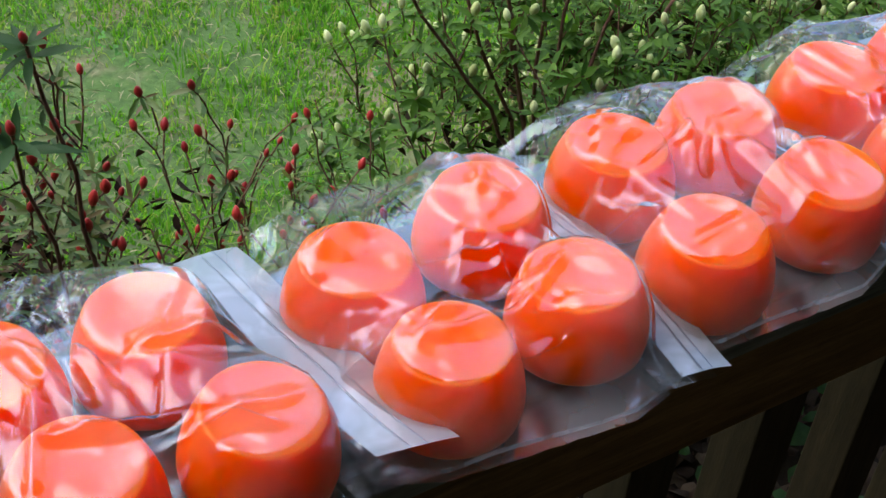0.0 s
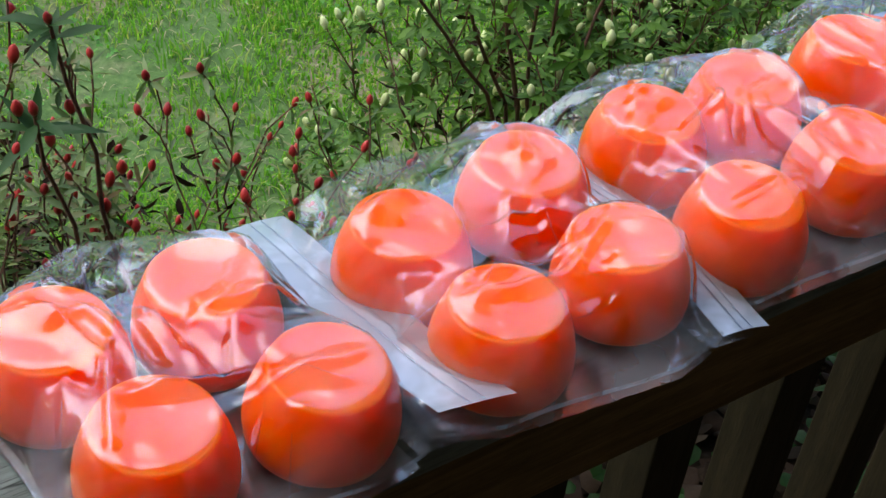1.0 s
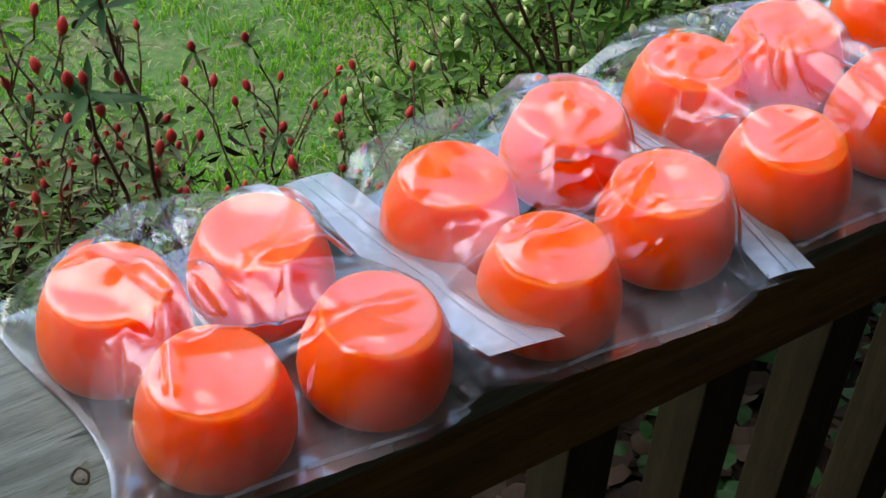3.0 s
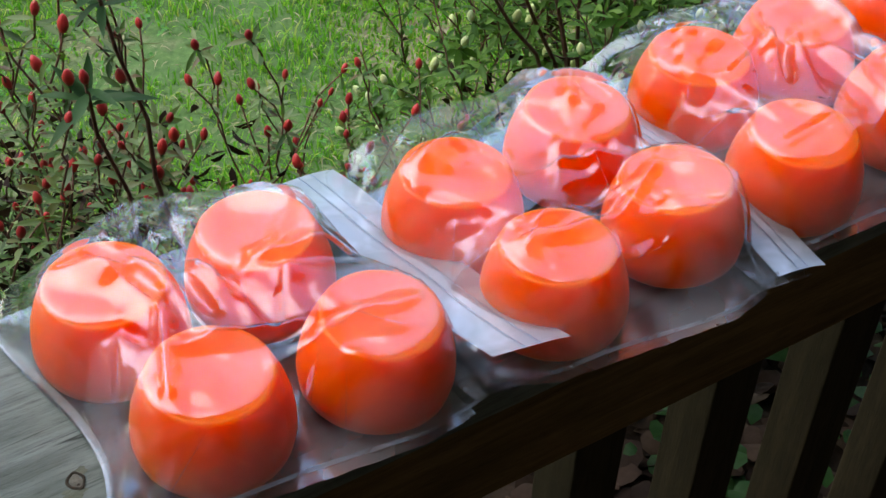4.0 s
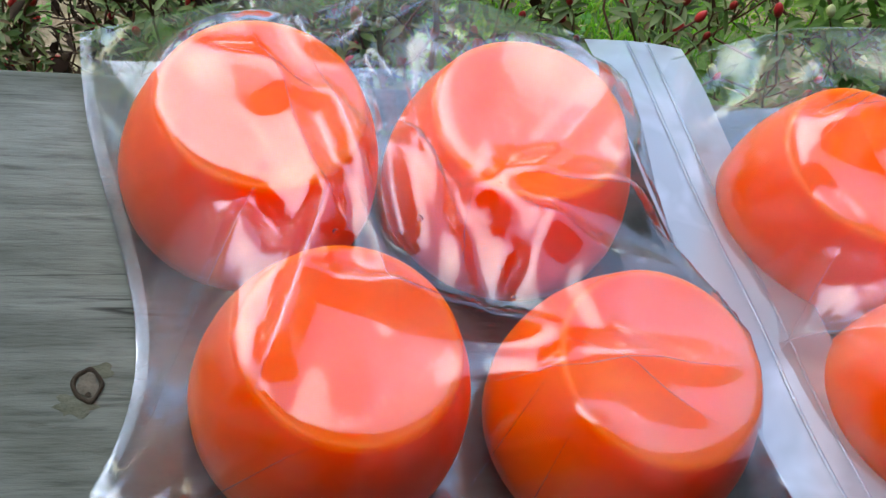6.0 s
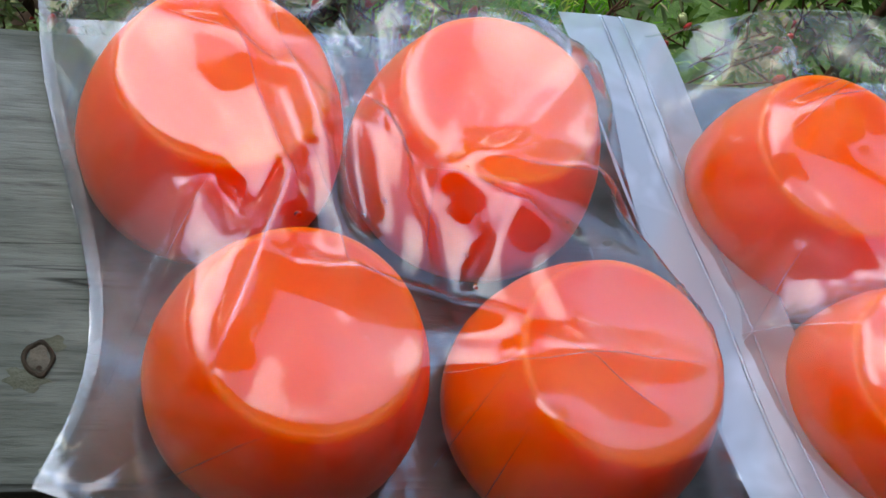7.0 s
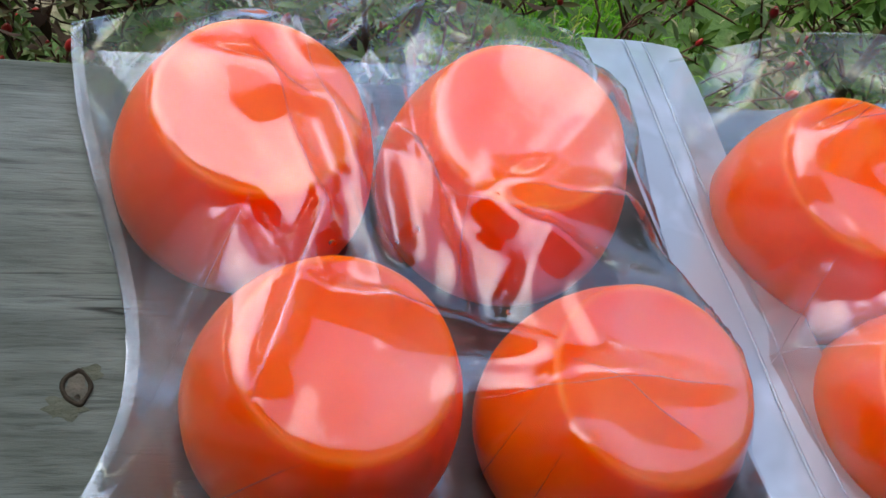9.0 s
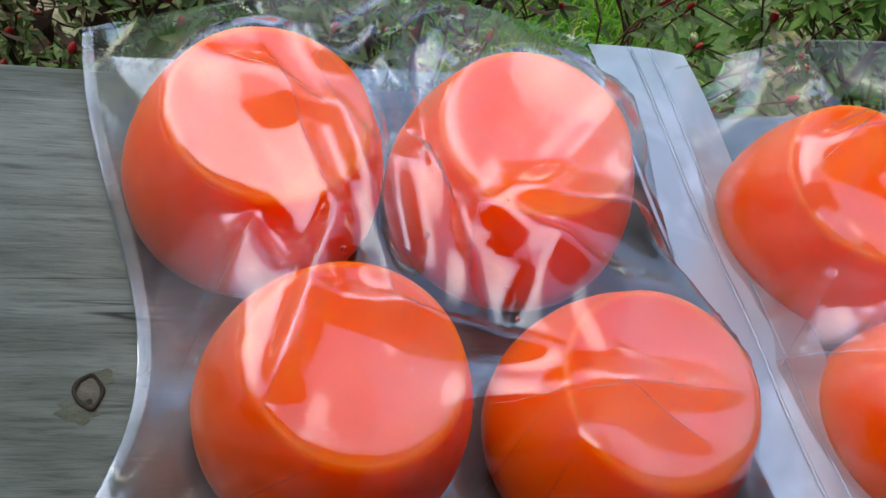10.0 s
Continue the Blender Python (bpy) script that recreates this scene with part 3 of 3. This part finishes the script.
            verts += [(c[0] - off.x, c[1] - off.y, h), (c[0] + inward[0] * wide - off.x, c[1] + inward[1] * wide - off.y, h + 0.0015)]
        faces = [(2 * k, 2 * k + 2, 2 * k + 3, 2 * k + 1) for k in range(n)]
        link_mesh(name, verts, facing_up(verts, faces), seal_film, bag)
    seam("side_seam", (0, 0), (1, 0), (0, 1), 0.0013, (0.005, 0.009, 0.0085, 0.009))
    seam("side_seam", (0, 1), (1, 1), (0, -1), 0.0018, back)
    seam("bottom_seam", (0, 0), (0, 1), (1, 0), 0.0032)

    # the zip end: a flat doubled strip with two moulded ridges
    n, w_n = 60, 10
    verts, rows = [], []
    for k in range(n + 1):
        f = k / n
        p, q = Bi + (Ci - Bi) * f, B + (C - B) * f
        h = float(np.interp(f, np.linspace(0, 1, len(strip)), strip)) + 0.0012 * math.sin(f * 12 + seed)
        for i in range(w_n + 1):
            g = i / w_n
            c = p + (q - p) * g
            verts.append((c[0] - off.x, c[1] - off.y, h - 0.004 * g * g + 0.0003 * math.sin(f * 14 + g * 5 + seed)))
    faces = [(k * (w_n + 1) + i, (k + 1) * (w_n + 1) + i, (k + 1) * (w_n + 1) + i + 1, k * (w_n + 1) + i + 1) for k in range(n) for i in range(w_n)]
    link_mesh("zip_strip", verts, facing_up(verts, faces), zip_film, bag)
    under = [(p[0] - 0.009 - 0.004 * (k // (w_n + 1)) / n, p[1] - 0.001, 0.3 * p[2] + 0.0015) for k, p in enumerate(verts)]
    link_mesh("zip_under_flap", under, facing_up(under, faces), seal_film, bag)
    for g, rad in ((4, 0.0006), (6, 0.0005)):
        vv, ff = tube([(verts[k * (w_n + 1) + g][0], verts[k * (w_n + 1) + g][1], verts[k * (w_n + 1) + g][2] + 0.0002) for k in range(n + 1)], rad)
        link_mesh("zip_ridge", vv, ff, seal_film, bag)
    return tagged(bag, "clear creased zip bag holding four orange cups, on the railing", "plastic bag", "bags on the railing")


LOW_ZIP = (0.010, 0.020, 0.024, 0.018, 0.012)
zip_bag([(0.000, 0.000), (0.216, -0.024), (0.192, 0.156), (-0.003, 0.149)], CUPS[0], 3, CUPS[1], folds=[
    ((0.086, 0.118), (0.098, 0.030), -0.012, 0.012), ((0.040, 0.066), (0.010, 0.006), 0.008, 0.010), ((0.058, 0.064), (0.036, 0.006), 0.006, 0.008),
    ((0.054, 0.120), (0.070, 0.060), 0.006, 0.010), ((0.072, 0.118), (0.096, 0.052), 0.005, 0.007), ((0.020, 0.070), (0.012, 0.030), -0.008, 0.010),
    ((0.100, 0.070), (0.160, 0.062), 0.006, 0.012), ((0.142, 0.118), (0.176, 0.050), 0.006, 0.010), ((0.050, -0.004), (0.010, -0.006), 0.007, 0.010)], crumple=2)
zip_bag([(0.181, -0.010), (0.373, -0.030), (0.352, 0.162), (0.178, 0.138)], CUPS[1], 11, CUPS[2], LOW_ZIP, 0.030, 0.0, (0.024, 0.034, 0.032, 0.022, 0.012))
zip_bag([(0.347, -0.004), (0.532, -0.010), (0.515, 0.160), (0.347, 0.156)], CUPS[2], 23, CUPS[3], LOW_ZIP, 0.030, 0.0, (0.012, 0.03, 0.034, 0.026, 0.014))
zip_bag([(0.508, -0.004), (0.700, -0.010), (0.690, 0.162), (0.506, 0.163)], CUPS[3], 31)


# ---- shrubs ----
def leaf_verts(out, faces, base, direction, normal, length, width, curl):
    side = direction.cross(normal).normalized()
    k = len(out)
    for f, w in ((0.0, 0.06), (0.3, 0.42), (0.65, 0.44), (1.0, 0.03)):
        mid = base + direction * (length * f) - normal * (curl * length * f * f)
        lift = normal * (width * w * 0.35)
        out.extend((mid + side * (width * w) + lift, mid - normal * 0, mid - side * (width * w) + lift))
    for i in range(3):
        a = k + 3 * i
        faces.extend(((a, a + 1, a + 4, a + 3), (a + 1, a + 2, a + 5, a + 4)))


def rosette(out, faces, tip, up, count, size, r, broad):
    side = up.orthogonal().normalized()
    a0 = r.uniform(0, 6.283)
    for q in range(count):
        a = a0 + q * 2.4
        radial = (side * math.cos(a) + up.cross(side) * math.sin(a)).normalized()
        rise = r.uniform(-0.15, 0.75)
        d = (radial + up * rise).normalized()
        n = (up - d * up.dot(d)).normalized()
        s = r.uniform(0.6, 1.15) * size
        leaf_verts(out, faces, tip - up * r.uniform(0.002, 0.025), d, n, s, s * r.uniform(0.75, 1.15) * broad, r.uniform(-0.1, 0.45))


def shrub(name, label, root, tips, mat, bud_mat, bud_size, leaf, r, twig_leaves=2, rosette_leaves=6, bud_share=1.0, broad=0.26, tip_thick=0.0010, sway=0.10, fork=None):
    """A shrub whose stems fork from the root out to the tips; tips share the stems nearest to them."""
    holder = empty(name, root)
    root = Vector(root)
    bark_v, bark_f, leaf_v, leaf_f, buds = [], [], [], [], []
    nodes = [(root.copy(), 0.010)]
    if fork:
        fork = Vector(fork)
        vv, ff = tube([root.lerp(fork, f) - root for f in (0, 0.5, 1)], [0.009, 0.007, 0.006], 8)
        bark_v += vv
        bark_f += ff
    order = sorted(tips, key=lambda t: (Vector(t) - root).length)
    for tip in order:
        tip = Vector(tip)
        best = min(nodes, key=lambda n: (n[0] - tip).length + 0.35 * (n[0] - root).length + (9 if n[0].z > tip.z - 0.06 - 0.8 * math.hypot(n[0].x - tip.x, n[0].y - tip.y) and n[0].z > root.z + 0.01 else 0))
        start, rad = (fork, 0.010) if fork else best
        span = tip - start
        bow = Vector((r.uniform(-1, 1), r.uniform(-1, 1), 0)) * span.length * sway
        steps = max(4, int(span.length / 0.06))
        path = []
        for s in range(steps + 1):
            f = s / steps
            p = start + span * f + bow * math.sin(math.pi * f) - Vector((span.x, span.y, 0)) * 1.8 * sway * math.sin(math.pi * f)
            if 0 < s < steps:
                p += Vector((r.uniform(-1, 1), r.uniform(-1, 1), r.uniform(-1, 1))) * 0.006
            path.append(p)
        end = tip_thick
        begin = max(end, min(rad, tip_thick + 0.0002 + (0.0018 if fork else 0.0042) * span.length))
        radii = [begin + (end - begin) * s / steps for s in range(steps + 1)]
        vv, ff = tube([p - root for p in path], radii, 6)
        o = len(bark_v)
        bark_v += vv
        bark_f += [tuple(i + o for i in f) for f in ff]
        nodes += [(p, q) for p, q in zip(path[1:-1], radii[1:-1])]
        up = (path[-1] - path[-2]).normalized()
        rosette(leaf_v, leaf_f, path[-1] - root, up, rosette_leaves, leaf, r, broad)
        for p in path[steps // 3:-1]:
            for _ in range(twig_leaves):
                if r.random() < 0.7:
                    d = Vector((r.uniform(-1, 1), r.uniform(-1, 1), r.uniform(-0.2, 0.7))).normalized()
                    n = Vector((0, 0, 1)) - d * d.z
                    leaf_verts(leaf_v, leaf_f, p - root + d * 0.004, d, n.normalized(), leaf * r.uniform(0.5, 0.95), leaf * r.uniform(0.16, 0.3), r.uniform(-0.1, 0.4))
        if r.random() < bud_share:
            buds.append((path[-1] - root, up))
    tagged(link_mesh("branch_work", bark_v, bark_f, bark, holder), kind="stuff")
    tagged(link_mesh("leaves", leaf_v, leaf_f, mat, holder), kind="stuff")
    bud_mesh = None
    for p, up in buds:
        if bud_mesh is None:
            v, f = lathe([(0, -0.1), (0.16, -0.05), (0.2, 0.1), (0.25, 0.3), (0.245, 0.55), (0.18, 0.8), (0.07, 0.97), (0, 1.0)], 9)
            v = [(q[0] * (1 + 0.12 * math.sin(5 * q[2])), q[1], q[2]) for q in v]
            b = link_mesh("flower_bud", v, f, bud_mat, holder)
            bud_mesh = b.data
        else:
            b = new("flower_bud", bud_mesh)
            b.parent = holder
        s = bud_size * r.uniform(0.75, 1.2)
        lean = (up * 0.6 + Vector((r.uniform(-0.2, 0.2), r.uniform(-0.2, 0.2), 0.7))).normalized()
        b.matrix_local = Matrix.Translation(p) @ lean.to_track_quat("Z", "Y").to_matrix().to_4x4() @ Matrix.Diagonal((s, s, s * 0.84, 1))
    return tagged(holder, label, "shrub")


def cloud_of_tips(r, count, centre, spread, z_low, z_high):
    out = []
    for _ in range(count):
        a, q = r.uniform(0, 6.283), math.sqrt(r.random())
        out.append((centre[0] + spread[0] * q * math.cos(a), centre[1] + spread[1] * q * math.sin(a), r.uniform(z_low, z_high) - 0.10 * q * q))
    return out


RED_TIPS = [(0.374, 0.66, -0.277), (0.344, 0.72, -0.315), (0.541, 0.75, -0.425), (0.500, 0.70, -0.426), (0.476, 0.72, -0.435), (0.418, 0.68, -0.416), (0.475, 0.66, -0.435), (0.547, 0.70, -0.500), (0.606, 0.72, -0.527), (0.396, 0.80, -0.429), (0.357, 0.78, -0.402), (0.272, 0.62, -0.308), (0.285, 0.55, -0.329), (0.319, 0.66, -0.375), (0.388, 0.60, -0.395), (0.284, 0.70, -0.259), (0.166, 0.60, -0.147), (0.172, 0.55, -0.135), (0.208, 0.62, -0.188), (0.246, 0.66, -0.231), (0.228, 0.60, -0.235), (0.242, 0.62, -0.275), (0.150, 0.50, -0.184), (0.215, 0.50, -0.262), (0.406, 0.70, -0.433), (0.399, 0.75, -0.423), (0.442, 0.80, -0.453)]
r1 = random.Random(4)
red_tips = RED_TIPS + cloud_of_tips(r1, 120, (0.38, 0.66), (0.27, 0.24), -0.64, -0.36) + cloud_of_tips(r1, 26, (0.17, 0.58), (0.10, 0.08), -0.34, -0.08) + cloud_of_tips(r1, 60, (0.14, 0.60), (0.14, 0.20), -0.52, -0.26)
shrub("red_azalea", "azalea shrub with red flower buds and narrow grey-green leaves", (0.26, 0.62, GROUND), red_tips, azalea_leaf, red_bud, 0.0150, 0.024, r1, 3, 6, 0.9)
r5 = random.Random(33)
low_tips = cloud_of_tips(r5, 430, (0.12, 0.66), (0.25, 0.22), -0.90, -0.36)
low = shrub("low_azalea", "dense low azalea shrub, mostly dark leaves and twigs", (0.13, 0.64, GROUND), low_tips, azalea_leaf, red_bud, 0.0135, 0.021, r5, 5, 6, 0.5)


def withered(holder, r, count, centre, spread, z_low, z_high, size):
    """Curled brown leaves that hang on in the heart of a shrub; they also stand for its shade."""
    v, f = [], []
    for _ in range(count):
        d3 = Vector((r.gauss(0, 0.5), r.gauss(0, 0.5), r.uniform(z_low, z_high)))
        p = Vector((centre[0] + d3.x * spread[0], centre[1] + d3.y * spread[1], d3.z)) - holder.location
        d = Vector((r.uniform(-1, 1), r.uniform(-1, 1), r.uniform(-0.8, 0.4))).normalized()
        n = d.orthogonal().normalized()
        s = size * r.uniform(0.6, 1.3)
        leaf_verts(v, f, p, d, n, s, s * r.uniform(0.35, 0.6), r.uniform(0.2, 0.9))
    return tagged(link_mesh("withered_leaves", v, f, shaded_dry_leaf, holder), "brown withered leaves that also stand for the shade inside the shrub", kind="stuff")


# Laid thickly, to darken the heart where shade falls.
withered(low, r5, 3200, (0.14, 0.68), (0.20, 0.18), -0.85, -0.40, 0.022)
r4 = random.Random(21)
tall_tips = [(0.187, 0.50, -0.075), (0.168, 0.50, -0.15)]
shrub("tall_azalea", "tall bare-stemmed azalea with leaf whorls at its tips", (0.315, 0.50, GROUND), tall_tips, ivy_leaf, red_bud, 0.016, 0.044, r4, 0, 10, 1.0, 0.26, 0.0016, 0.015, (0.300, 0.50, -1.05))
r2 = random.Random(9)
green_tips = cloud_of_tips(r2, 200, (0.90, 0.86), (0.30, 0.26), -0.72, -0.30) + cloud_of_tips(r2, 800, (1.34, 0.84), (0.46, 0.42), -0.75, -0.34)
green = shrub("green_rhododendron", "leafy shrub with pale green flower buds", (1.10, 0.82, GROUND), green_tips, green_leaf, green_bud, 0.020, 0.027, r2, 5, 9, 0.75, 0.36)
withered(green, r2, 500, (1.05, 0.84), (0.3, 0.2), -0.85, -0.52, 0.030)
r6 = random.Random(52)
leggy_tips = [(0.62, 0.78, -0.24), (0.70, 0.84, -0.16), (0.77, 0.78, -0.14), (0.80, 0.86, -0.18), (0.87, 0.80, -0.12), (0.93, 0.78, -0.15), (1.10, 0.80, -0.16), (1.32, 0.80, -0.22)]
shrub("leggy_rhododendron", "leggy shrub with bare brown stems fanning up and few leaves", (0.90, 0.79, GROUND), leggy_tips, green_leaf, green_bud, 0.023, 0.040, r6, 1, 8, 1.0, 0.36, 0.0018, 0.015, (0.885, 0.79, -0.68))
r3 = random.Random(14)
left_tips = cloud_of_tips(r3, 30, (-0.17, 0.84), (0.15, 0.14), -0.78, -0.58)
shrub("young_azalea", "sparse young azalea shrub with small red buds", (-0.17, 0.84, GROUND), left_tips, azalea_leaf, red_bud, 0.018, 0.026, r3, 1, 3)
